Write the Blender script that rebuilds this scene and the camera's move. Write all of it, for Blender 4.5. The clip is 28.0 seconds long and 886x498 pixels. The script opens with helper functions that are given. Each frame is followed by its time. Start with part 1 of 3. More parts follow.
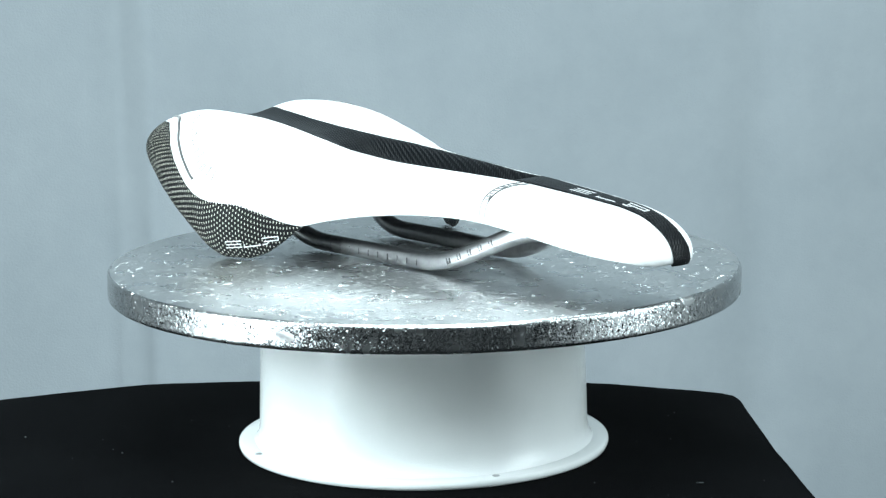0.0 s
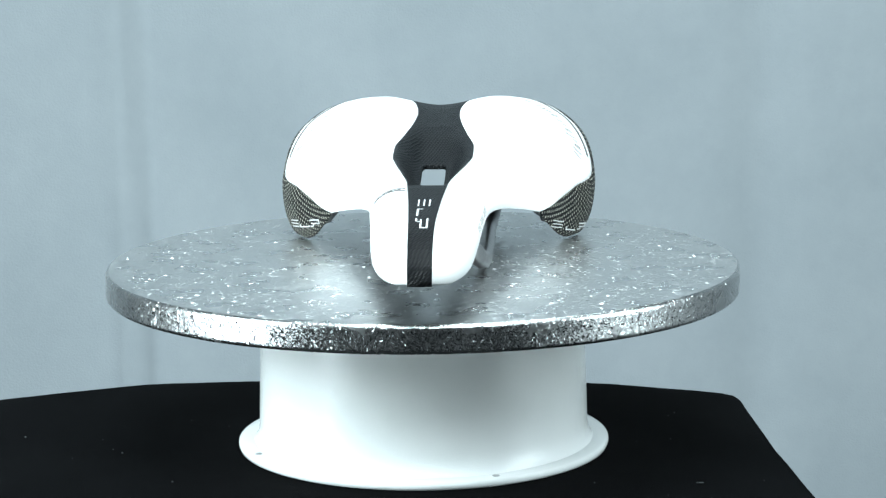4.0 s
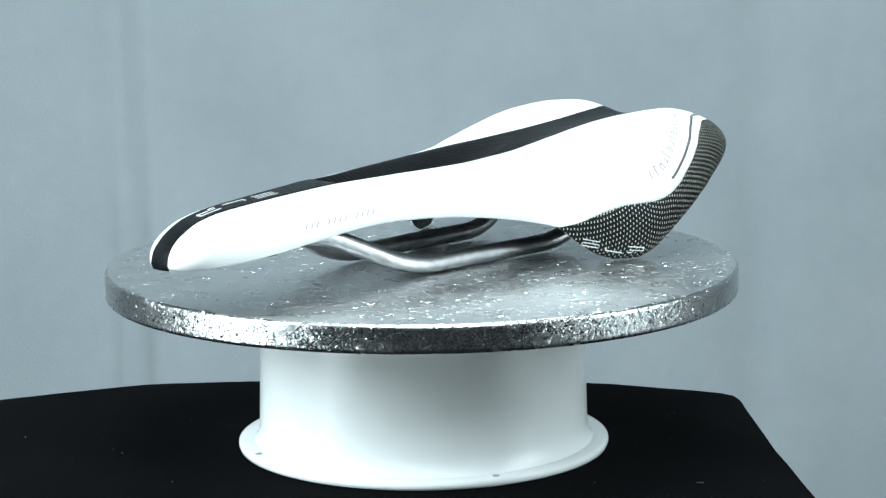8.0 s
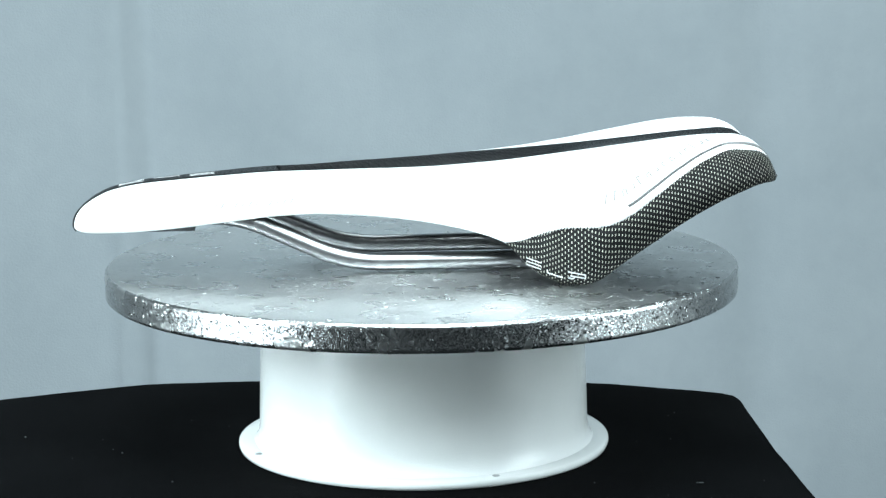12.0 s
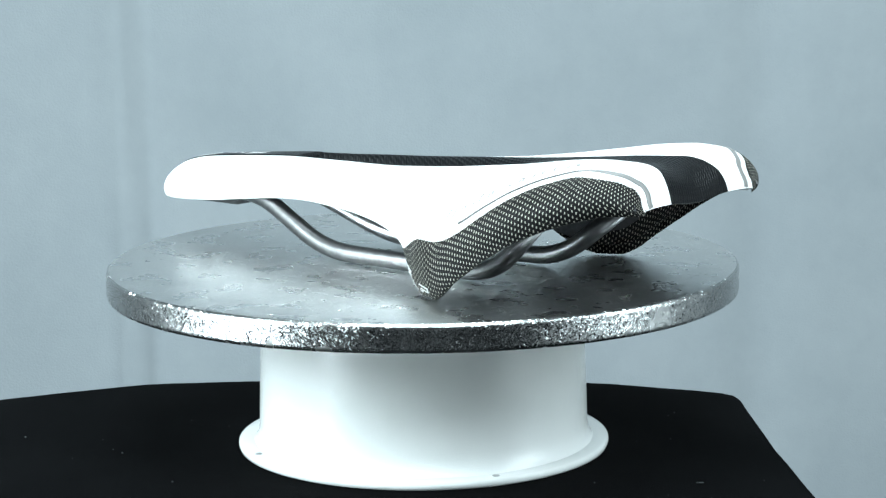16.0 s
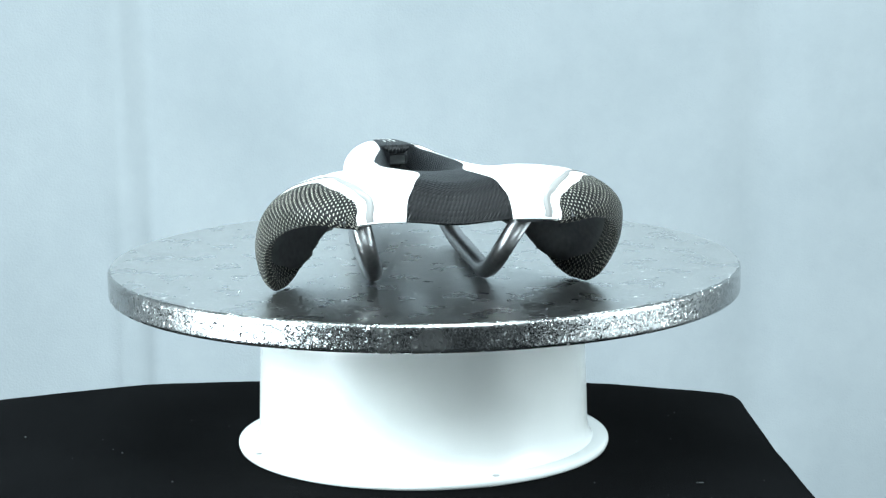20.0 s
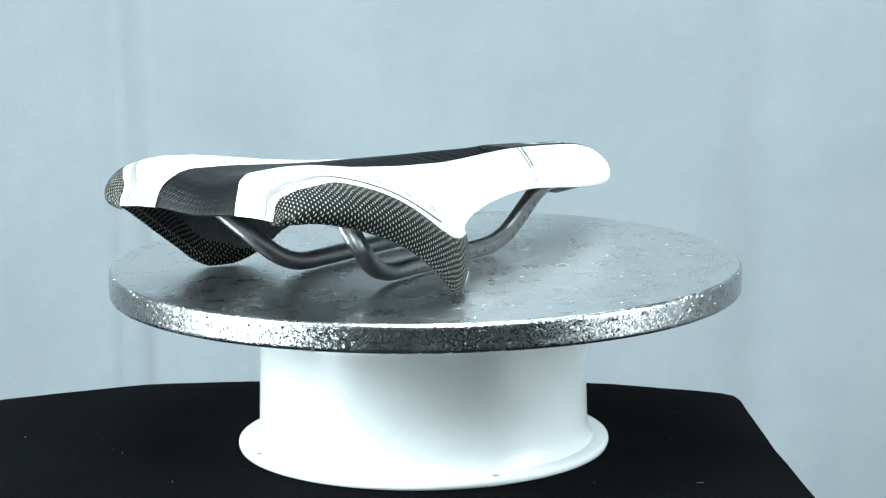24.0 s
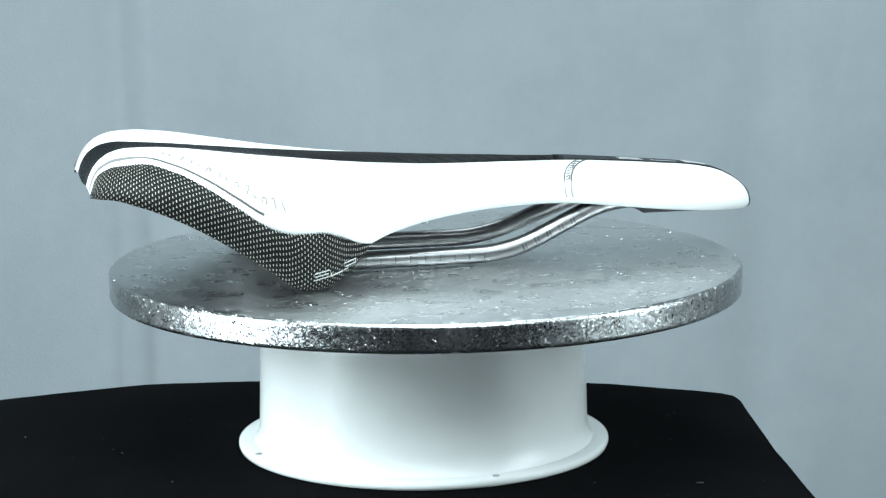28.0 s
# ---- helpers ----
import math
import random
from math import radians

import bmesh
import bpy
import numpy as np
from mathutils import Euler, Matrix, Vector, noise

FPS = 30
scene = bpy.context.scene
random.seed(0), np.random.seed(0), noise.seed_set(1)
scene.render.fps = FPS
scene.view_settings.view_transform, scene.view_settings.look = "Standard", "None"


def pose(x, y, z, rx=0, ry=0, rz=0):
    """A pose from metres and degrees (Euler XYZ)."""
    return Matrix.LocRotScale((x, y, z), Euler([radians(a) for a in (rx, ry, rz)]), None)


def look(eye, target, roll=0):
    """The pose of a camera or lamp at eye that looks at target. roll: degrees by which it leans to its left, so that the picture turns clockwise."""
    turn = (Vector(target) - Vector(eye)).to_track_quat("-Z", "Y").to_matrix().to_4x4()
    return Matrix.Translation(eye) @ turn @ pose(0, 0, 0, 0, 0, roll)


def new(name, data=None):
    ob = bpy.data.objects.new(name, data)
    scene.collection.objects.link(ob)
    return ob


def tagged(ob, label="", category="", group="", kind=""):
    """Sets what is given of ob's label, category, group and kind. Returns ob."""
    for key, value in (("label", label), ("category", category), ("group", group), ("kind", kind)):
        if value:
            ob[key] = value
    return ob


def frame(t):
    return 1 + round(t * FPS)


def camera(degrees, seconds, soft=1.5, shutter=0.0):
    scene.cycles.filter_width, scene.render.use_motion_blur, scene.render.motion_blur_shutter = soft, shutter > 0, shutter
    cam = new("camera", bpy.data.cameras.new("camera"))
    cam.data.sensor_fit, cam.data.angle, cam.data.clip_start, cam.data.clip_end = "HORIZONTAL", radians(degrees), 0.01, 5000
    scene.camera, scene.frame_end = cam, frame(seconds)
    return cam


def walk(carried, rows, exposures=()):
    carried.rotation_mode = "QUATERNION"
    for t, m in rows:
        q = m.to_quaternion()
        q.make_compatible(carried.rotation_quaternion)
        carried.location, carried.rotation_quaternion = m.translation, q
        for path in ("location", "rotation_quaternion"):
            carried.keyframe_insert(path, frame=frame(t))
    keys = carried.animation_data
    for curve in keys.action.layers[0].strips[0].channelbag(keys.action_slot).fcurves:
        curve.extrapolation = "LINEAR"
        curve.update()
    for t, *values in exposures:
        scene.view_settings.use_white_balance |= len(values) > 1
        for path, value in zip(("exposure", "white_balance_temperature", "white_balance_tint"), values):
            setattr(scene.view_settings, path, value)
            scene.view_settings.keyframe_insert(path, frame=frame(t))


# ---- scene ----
cam = camera(21.148, 28.0, soft=1.3)
EYE = pose(0.0, -0.9428, 0.1714, 90 - 10.059, 0, -0.4746) @ pose(0, 0, 0, 0, 0, -0.578)
walk(cam, [(0.0, EYE), (28.0, EYE)], exposures=[(0.0, 0.0), (2.0, -0.03), (3.0, 0.09), (6.0, 0.03), (8.0, -0.14), (10.0, -0.12), (12.0, 0.0), (15.0, 0.05), (16.0, 0.07), (17.0, 0.25), (18.0, 0.38), (20.0, 0.58), (22.0, 0.5), (24.0, 0.38), (25.0, 0.2), (28.0, -0.1)])

# ---- light ----
world = bpy.data.worlds.new("room_air")
world.use_nodes = True
world.node_tree.nodes["Background"].inputs[0].default_value = (0.75, 0.88, 1.0, 1)
world.node_tree.nodes["Background"].inputs[1].default_value = 0.05
scene.world = world


def area_lamp(name, eye, target, wide, tall, watts, colour):
    data = bpy.data.lights.new(name, "AREA")
    data.spread = radians(130)
    data.shape, data.size, data.size_y, data.energy, data.color = "RECTANGLE", wide, tall, watts, colour
    ob = new(name, data)
    ob.matrix_world = look(eye, target)
    return ob


LAMP_TINT = (0.84, 1.0, 1.05)
area_lamp("studio_lamp", (-0.86, -0.42, 0.45), (0, 0, 0), 0.22, 0.5, 9.4, LAMP_TINT)
# low lamp added for the rim's bright band and the foil's bounce on the flanks
area_lamp("studio_lamp", (-0.90, -0.44, -0.04), (0, 0, -0.03), 0.70, 0.36, 1.5, LAMP_TINT)
# narrow strip added only for the upright streak on the drum
area_lamp("studio_lamp", (-0.885, -0.432, -0.12), (0, 0, -0.03), 0.036, 0.5, 2.0, LAMP_TINT)
area_lamp("studio_lamp", (0.95, -0.30, 0.38), (0, 0, 0), 0.35, 0.84, 4.3, LAMP_TINT)
# low lamp added for the bright band on the rim's right
area_lamp("studio_lamp", (0.90, -0.36, -0.03), (0, 0, -0.03), 0.50, 0.34, 0.3, LAMP_TINT)
# unseen fill added above the camera to brighten drum and saddle flanks
area_lamp("front_fill", (0.20, -1.00, 0.80), (0, 0, 0), 0.6, 0.45, 4.0, LAMP_TINT)
area_lamp("ceiling_lamp", (0.0, -0.40, 1.25), (0, 0, 0), 0.8, 0.5, 10.4, LAMP_TINT)
area_lamp("ceiling_lamp", (0.15, 0.42, 0.95), (0, 0, 0), 0.8, 0.25, 1.9, LAMP_TINT)


# ---- materials ----
def material(name, colour, rough=0.5, metal=0.0):
    m = bpy.data.materials.new(name)
    m.use_nodes = True
    nt = m.node_tree
    b = nt.nodes["Principled BSDF"]
    b.inputs["Base Color"].default_value = (*colour, 1)
    b.inputs["Roughness"].default_value = rough
    b.inputs["Metallic"].default_value = metal
    return m, nt, b


def maths(nt, op, a, b=0.0):
    n = nt.nodes.new("ShaderNodeMath")
    n.operation = op
    for i, v in ((0, a), (1, b)):
        if isinstance(v, (int, float)):
            n.inputs[i].default_value = v
        else:
            nt.links.new(v, n.inputs[i])
    return n.outputs[0]


def ramp(nt, fac, stops):
    n = nt.nodes.new("ShaderNodeValToRGB")
    while len(n.color_ramp.elements) < len(stops):
        n.color_ramp.elements.new(0.5)
    for el, (at, c) in zip(n.color_ramp.elements, stops):
        el.position, el.color = at, (*c, 1)
    nt.links.new(fac, n.inputs[0])
    return n.outputs[0]


def bumped(nt, b, height, strength, distance):
    n = nt.nodes.new("ShaderNodeBump")
    n.inputs["Strength"].default_value, n.inputs["Distance"].default_value = strength, distance
    nt.links.new(height, n.inputs["Height"])
    nt.links.new(n.outputs[0], b.inputs["Normal"])


def noise_of(nt, scale, detail=4.0, vector=None, rough=0.5):
    n = nt.nodes.new("ShaderNodeTexNoise")
    n.inputs["Scale"].default_value, n.inputs["Detail"].default_value = scale, detail
    n.inputs["Roughness"].default_value = rough
    if vector is None:
        vector = nt.nodes.new("ShaderNodeTexCoord").outputs["Object"]
    nt.links.new(vector, n.inputs["Vector"])
    return n.outputs["Fac"]


def scaled(nt, kind, sx, sy, sz):
    tc = nt.nodes.new("ShaderNodeTexCoord")
    mp = nt.nodes.new("ShaderNodeMapping")
    mp.inputs["Scale"].default_value = (sx, sy, sz)
    nt.links.new(tc.outputs[kind], mp.inputs[0])
    return mp.outputs[0]


def white_cover():
    m, nt, b = material("white_synthetic_leather", (0.86, 0.87, 0.86), 0.34)
    n = noise_of(nt, 900, 3)
    big = noise_of(nt, 40, 3)
    nt.links.new(ramp(nt, big, [(0.3, (0.85, 0.86, 0.85)), (0.7, (0.885, 0.89, 0.885))]), b.inputs["Base Color"])
    bumped(nt, b, n, 0.12, 0.0004)
    return m


def black_cover():
    """Black leather with a fine relief of slanting dashes."""
    m, nt, b = material("black_textured_leather", (0.02, 0.022, 0.024), 0.36)
    b.inputs["Specular IOR Level"].default_value = 0.13
    uv = nt.nodes.new("ShaderNodeTexCoord").outputs["UV"]
    sep = nt.nodes.new("ShaderNodeSeparateXYZ")
    nt.links.new(uv, sep.inputs[0])
    u, v = maths(nt, "DIVIDE", sep.outputs[0], 0.0021), maths(nt, "DIVIDE", sep.outputs[1], 0.0014)
    row = maths(nt, "FLOOR", u)
    slant = maths(nt, "ADD", maths(nt, "ADD", v, maths(nt, "MULTIPLY", row, 0.5)), maths(nt, "MULTIPLY", maths(nt, "FRACT", u), 0.9))
    across = maths(nt, "ABSOLUTE", maths(nt, "SUBTRACT", maths(nt, "FRACT", slant), 0.5))
    along = maths(nt, "ABSOLUTE", maths(nt, "SUBTRACT", maths(nt, "FRACT", u), 0.5))
    dash = maths(nt, "SUBTRACT", 1.0, maths(nt, "MAXIMUM", maths(nt, "MULTIPLY", across, 2.6), maths(nt, "MULTIPLY", along, 1.5)))
    h = maths(nt, "MAXIMUM", dash, 0.0)
    # raised dashes paler than gaps: some of the relief's shading is in the colour
    nt.links.new(ramp(nt, h, [(0.0, (0.0032, 0.0037, 0.0043)), (0.8, (0.0085, 0.0096, 0.0108))]), b.inputs["Base Color"])
    bumped(nt, b, h, 0.75, 0.0004)
    return m


def weave_cover():
    m, nt, b = material("black_weave_with_pale_threads", (0.02, 0.02, 0.02), 0.45)
    b.inputs["Specular IOR Level"].default_value = 0.15
    uv = nt.nodes.new("ShaderNodeTexCoord").outputs["UV"]
    sep = nt.nodes.new("ShaderNodeSeparateXYZ")
    nt.links.new(uv, sep.inputs[0])
    u = maths(nt, "DIVIDE", sep.outputs[0], 0.00135)
    v = maths(nt, "DIVIDE", sep.outputs[1], 0.0021)
    row = maths(nt, "FLOOR", u)
    v2 = maths(nt, "ADD", v, maths(nt, "MULTIPLY", row, 0.5))
    fu = maths(nt, "ABSOLUTE", maths(nt, "SUBTRACT", maths(nt, "FRACT", u), 0.5))
    fv = maths(nt, "ABSOLUTE", maths(nt, "SUBTRACT", maths(nt, "FRACT", v2), 0.5))
    inside = maths(nt, "MULTIPLY", maths(nt, "LESS_THAN", fu, 0.155), maths(nt, "LESS_THAN", fv, 0.21))
    mix = nt.nodes.new("ShaderNodeMix")
    mix.data_type = "RGBA"
    mix.inputs[6].default_value, mix.inputs[7].default_value = (0.0035, 0.0038, 0.0042, 1), (0.40, 0.395, 0.34, 1)
    nt.links.new(inside, mix.inputs[0])
    nt.links.new(mix.outputs[2], b.inputs["Base Color"])
    bumped(nt, b, maths(nt, "SUBTRACT", 1.0, maths(nt, "ADD", fu, fv)), 0.5, 0.0005)
    return m


def vec_of(nt, op, a, b):
    n = nt.nodes.new("ShaderNodeVectorMath")
    n.operation = op
    for i, v in ((0, a), (1, b)):
        if isinstance(v, tuple):
            n.inputs[i].default_value = v
        elif op == "SCALE" and i == 1:
            if isinstance(v, (int, float)):
                n.inputs["Scale"].default_value = v
            else:
                nt.links.new(v, n.inputs["Scale"])
        else:
            nt.links.new(v, n.inputs[i])
    return n.outputs[0]


def facets(nt, vec, scale, swirl, shift):
    """Small crinkled cells: a random direction and a random number for each, and the way from its middle."""
    at = vec_of(nt, "ADD", vec_of(nt, "SCALE", vec, scale), shift)
    wob = nt.nodes.new("ShaderNodeTexNoise")
    wob.inputs["Scale"].default_value, wob.inputs["Detail"].default_value = 0.9, 1.0
    nt.links.new(at, wob.inputs["Vector"])
    bent = vec_of(nt, "ADD", at, vec_of(nt, "SCALE", vec_of(nt, "SUBTRACT", wob.outputs["Color"], (0.5, 0.5, 0.5)), swirl))
    cell = nt.nodes.new("ShaderNodeTexVoronoi")
    cell.inputs["Scale"].default_value = 1.0
    nt.links.new(bent, cell.inputs["Vector"])
    way = vec_of(nt, "SUBTRACT", cell.outputs["Color"], (0.5, 0.5, 0.5))
    sep = nt.nodes.new("ShaderNodeSeparateColor")
    nt.links.new(cell.outputs["Color"], sep.inputs[0])
    return way, sep.outputs[2], cell.outputs["Distance"]


def foil(name, size, share, tilt, fine, lean, smooth, dull):
    """Embossed metal foil: a satin sheet of fine facets, with scattered sharper flakes that lean mostly one way."""
    m, nt, b = material(name, (0.66, 0.675, 0.675), 0.2, 1.0)
    vec = nt.nodes.new("ShaderNodeTexCoord").outputs["Object"]
    way1, _, _ = facets(nt, vec, 2.1 / size, 1.0, (3.0, 7.0, 1.0))
    way2, pick, far = facets(nt, vec, 1.0 / size, 3.2, (0.0, 0.0, 0.0))
    patch = noise_of(nt, 28.0, 2, vec)
    chance = maths(nt, "ADD", share, maths(nt, "MULTIPLY", maths(nt, "SUBTRACT", patch, 0.5), share * 1.5))
    flake = maths(nt, "MULTIPLY", maths(nt, "LESS_THAN", pick, chance), maths(nt, "LESS_THAN", far, 0.5))
    flake = maths(nt, "MULTIPLY", flake, maths(nt, "POWER", maths(nt, "MAXIMUM", maths(nt, "SUBTRACT", 1.0, maths(nt, "DIVIDE", pick, chance)), 0.0), 0.8))
    bend = vec_of(nt, "SCALE", vec_of(nt, "ADD", vec_of(nt, "SCALE", way2, 2.0 * tilt), lean), flake)
    bend = vec_of(nt, "ADD", bend, vec_of(nt, "SCALE", way1, 2.0 * fine))
    broad = nt.nodes.new("ShaderNodeTexNoise")
    broad.inputs["Scale"].default_value, broad.inputs["Detail"].default_value = 55.0, 2.0
    nt.links.new(vec, broad.inputs["Vector"])
    bend = vec_of(nt, "ADD", bend, vec_of(nt, "SCALE", vec_of(nt, "SUBTRACT", broad.outputs["Color"], (0.5, 0.5, 0.5)), fine * 0.6))
    turn = nt.nodes.new("ShaderNodeVectorTransform")
    turn.vector_type, turn.convert_from, turn.convert_to = "VECTOR", "OBJECT", "WORLD"
    nt.links.new(bend, turn.inputs[0])
    plain_normal = nt.nodes.new("ShaderNodeNewGeometry").outputs["Normal"]
    total = vec_of(nt, "ADD", plain_normal, turn.outputs[0])
    unit = nt.nodes.new("ShaderNodeVectorMath")
    unit.operation = "NORMALIZE"
    nt.links.new(total, unit.inputs[0])
    nt.links.new(unit.outputs[0], b.inputs["Normal"])
    r = noise_of(nt, 70.0, 3, vec)
    nt.links.new(ramp(nt, r, [(0.3, (smooth,) * 3), (0.7, (dull,) * 3)]), b.inputs["Roughness"])
    return m


def cloth(name, c1, c2, weave, bump, rough=0.9, big=(3.0, 3.0, 3.0)):
    """Woven cloth with broad mottling, finer streaks and a fine thread relief."""
    m, nt, b = material(name, c1, rough)
    a = noise_of(nt, 1.0, 7, scaled(nt, "Object", *big), 0.62)
    fine = noise_of(nt, weave, 2)
    mixed = maths(nt, "ADD", maths(nt, "MULTIPLY", a, 0.8), maths(nt, "MULTIPLY", noise_of(nt, 9.0, 5, scaled(nt, "Object", *big), 0.6), 0.2))
    nt.links.new(ramp(nt, mixed, [(0.35, c1), (0.65, c2)]), b.inputs["Base Color"])
    bumped(nt, b, maths(nt, "ADD", fine, maths(nt, "MULTIPLY", a, 2.0)), bump, 0.001)
    return m


def plain(name, c, rough=0.4, metal=0.0, grain=300, var=0.12):
    m, nt, b = material(name, c, rough, metal)
    a = noise_of(nt, grain, 4)
    lo, hi = [x * (1 - var) for x in c], [min(1, x * (1 + var)) for x in c]
    nt.links.new(ramp(nt, a, [(0.3, lo), (0.7, hi)]), b.inputs["Base Color"])
    bumped(nt, b, a, 0.06, 0.0005)
    return m


def turned_plastic():
    """White plastic with fine level rings from its mould."""
    m, nt, b = material("white_glossy_plastic", (0.80, 0.82, 0.81), 0.10)
    a = noise_of(nt, 60, 4)
    nt.links.new(ramp(nt, a, [(0.3, (0.785, 0.805, 0.795)), (0.7, (0.815, 0.835, 0.825))]), b.inputs["Base Color"])
    rings = noise_of(nt, 1.0, 1, scaled(nt, "Object", 25, 25, 9000))
    bumped(nt, b, rings, 1.0, 0.000042)
    return m


WHITE = white_cover()
BLACK = black_cover()
WEAVE = weave_cover()
FOIL_TOP = foil("embossed_silver_foil", 0.0012, 0.52, 0.50, 0.08, (0.22, 0.0, 0.0), 0.25, 0.33)
FOIL_RIM = foil("pebbled_silver_foil", 0.0009, 0.85, 0.56, 0.10, (0.0, 0.0, 0.10), 0.22, 0.29)
PLASTIC = turned_plastic()
SHELL = plain("dark_moulded_plastic", (0.05, 0.053, 0.056), 0.42, 0.0, 500, 0.3)
STEEL = plain("brushed_titanium", (0.37, 0.37, 0.375), 0.32, 1.0, 300, 0.15)
STRIPE_INK = plain("silver_print", (0.085, 0.086, 0.085), 0.38, 0.0, 300, 0.1)
SILVER_BAND = plain("pale_silver_print", (0.20, 0.20, 0.196), 0.3, 0.0, 300, 0.06)
RING_INK = plain("band_grey_ink", (0.085, 0.087, 0.086), 0.38, 0.0, 300, 0.1)
FADED_INK = plain("faded_grey_ink", (0.27, 0.26, 0.25), 0.4, 0.0, 300, 0.1)
PALE_INK = plain("pale_ink", (0.37, 0.355, 0.345), 0.4, 0.0, 300, 0.04)
WHITE_INK = plain("white_ink", (0.60, 0.61, 0.61), 0.4, 0.0, 300, 0.04)
DARK_INK = plain("dark_etched_metal", (0.13, 0.13, 0.135), 0.5, 0.5, 300, 0.2)
BLACK_CLOTH = cloth("black_velvet", (0.0012, 0.0014, 0.0017), (0.0028, 0.0031, 0.0035), 1500, 0.35, 0.9, (12, 12, 12))
BLACK_CLOTH.node_tree.nodes["Principled BSDF"].inputs["Specular IOR Level"].default_value = 0.025
BACK_CLOTH = cloth("pale_grey_backdrop_cloth", (0.266, 0.299, 0.320), (0.309, 0.341, 0.362), 700, 0.25, 0.9, (9, 9, 8))
PAINT = plain("grey_wall_paint", (0.60, 0.62, 0.63), 0.8, 0.0, 5, 0.04)
# wall paint darkened: the unlit room behind the camera is put into its colour
UNLIT_PAINT = plain("unlit_wall_paint", (0.10, 0.105, 0.11), 0.8, 0.0, 5, 0.06)
FLOOR = plain("grey_floor", (0.12, 0.12, 0.12), 0.6, 0.0, 8, 0.1)
LINT = plain("pale_lint", (0.06, 0.066, 0.07), 0.9)
HOLE_SHADE = plain("shadowed_hole", (0.3, 0.31, 0.31), 0.6, 0.0, 100, 0.1)


# ---- mesh helpers ----
def part(name, bm, mat, parent=None, label="", smooth=True):
    me = bpy.data.meshes.new(name)
    bm.normal_update()
    bm.to_mesh(me)
    bm.free()
    me.materials.append(mat)
    if smooth:
        me.polygons.foreach_set("use_smooth", [True] * len(me.polygons))
    ob = new(name, me)
    if parent is not None:
        ob.parent = parent
    if label:
        tagged(ob, label)
    return ob


def solid(ob, thick, offset=-1.0):
    md = ob.modifiers.new("thickness", "SOLIDIFY")
    md.thickness, md.offset, md.use_even_offset = thick, offset, False
    return ob


def curve(table):
    """A smooth function through (x, value) pairs, with no overshoot."""
    pts = sorted(table)
    xs = np.array([q[0] for q in pts], float)
    ys = np.array([q[1] for q in pts], float)
    h = np.diff(xs)
    d = np.diff(ys) / h
    m = np.zeros(len(xs))
    m[0], m[-1] = d[0], d[-1]
    for i in range(1, len(xs) - 1):
        if d[i - 1] * d[i] > 0:
            w1, w2 = 2 * h[i] + h[i - 1], h[i] + 2 * h[i - 1]
            m[i] = (w1 + w2) / (w1 / d[i - 1] + w2 / d[i])

    def at(x):
        x = min(max(x, xs[0]), xs[-1])
        i = min(max(int(np.searchsorted(xs, x)) - 1, 0), len(xs) - 2)
        t = (x - xs[i]) / h[i]
        return float((1 + 2 * t) * (1 - t) ** 2 * ys[i] + t * (1 - t) ** 2 * h[i] * m[i] + t * t * (3 - 2 * t) * ys[i + 1] + t * t * (t - 1) * h[i] * m[i + 1])
    return at


def sheet(rows, uvs=None, flip=False):
    """A bmesh grid from rows of points, with uv pairs."""
    bm = bmesh.new()
    lay = bm.loops.layers.uv.new("UVMap")
    vs = [[bm.verts.new(q) for q in r] for r in rows]
    for i in range(len(rows) - 1):
        for j in range(len(rows[0]) - 1):
            idx = [(i, j), (i, j + 1), (i + 1, j + 1), (i + 1, j)]
            if flip:
                idx.reverse()
            f = bm.faces.new([vs[a][b] for a, b in idx])
            if uvs:
                for lo, (a, b) in zip(f.loops, idx):
                    lo[lay].uv = uvs[a][b]
    return bm


def lathe(profile, seg=128, cx=0.0, cy=0.0, uv_r=None):
    """A bmesh turned about z from (radius, height) pairs."""
    rows, uvs = [], []
    run = 0.0
    for k, (r, z) in enumerate(profile):
        if k:
            run += math.hypot(r - profile[k - 1][0], z - profile[k - 1][1])
        rows.append([(cx + r * math.cos(2 * math.pi * i / seg), cy + r * math.sin(2 * math.pi * i / seg), z) for i in range(seg + 1)])
        uvs.append([((uv_r or r) * 2 * math.pi * i / seg, run) for i in range(seg + 1)])
    bm = sheet(rows, uvs, flip=True)
    bmesh.ops.remove_doubles(bm, verts=bm.verts, dist=1e-6)
    return bm


def tube(points, radius, seg=14, squash=1.0):
    """A bmesh tube along points, closed at both ends."""
    bm = bmesh.new()
    pts = [Vector(q) for q in points]
    rings = []
    for i, q in enumerate(pts):
        d = (pts[min(i + 1, len(pts) - 1)] - pts[max(i - 1, 0)]).normalized()
        side = d.cross(Vector((0, 0, 1))).normalized()
        up = side.cross(d).normalized()
        rings.append([bm.verts.new(q + side * radius * squash * math.cos(a) + up * radius * math.sin(a)) for a in [2 * math.pi * k / seg for k in range(seg)]])
    for a, b in zip(rings, rings[1:]):
        for k in range(seg):
            bm.faces.new((a[k], a[(k + 1) % seg], b[(k + 1) % seg], b[k]))
    bm.faces.new(rings[0][::-1]), bm.faces.new(rings[-1])
    bmesh.ops.recalc_face_normals(bm, faces=bm.faces)
    return bm


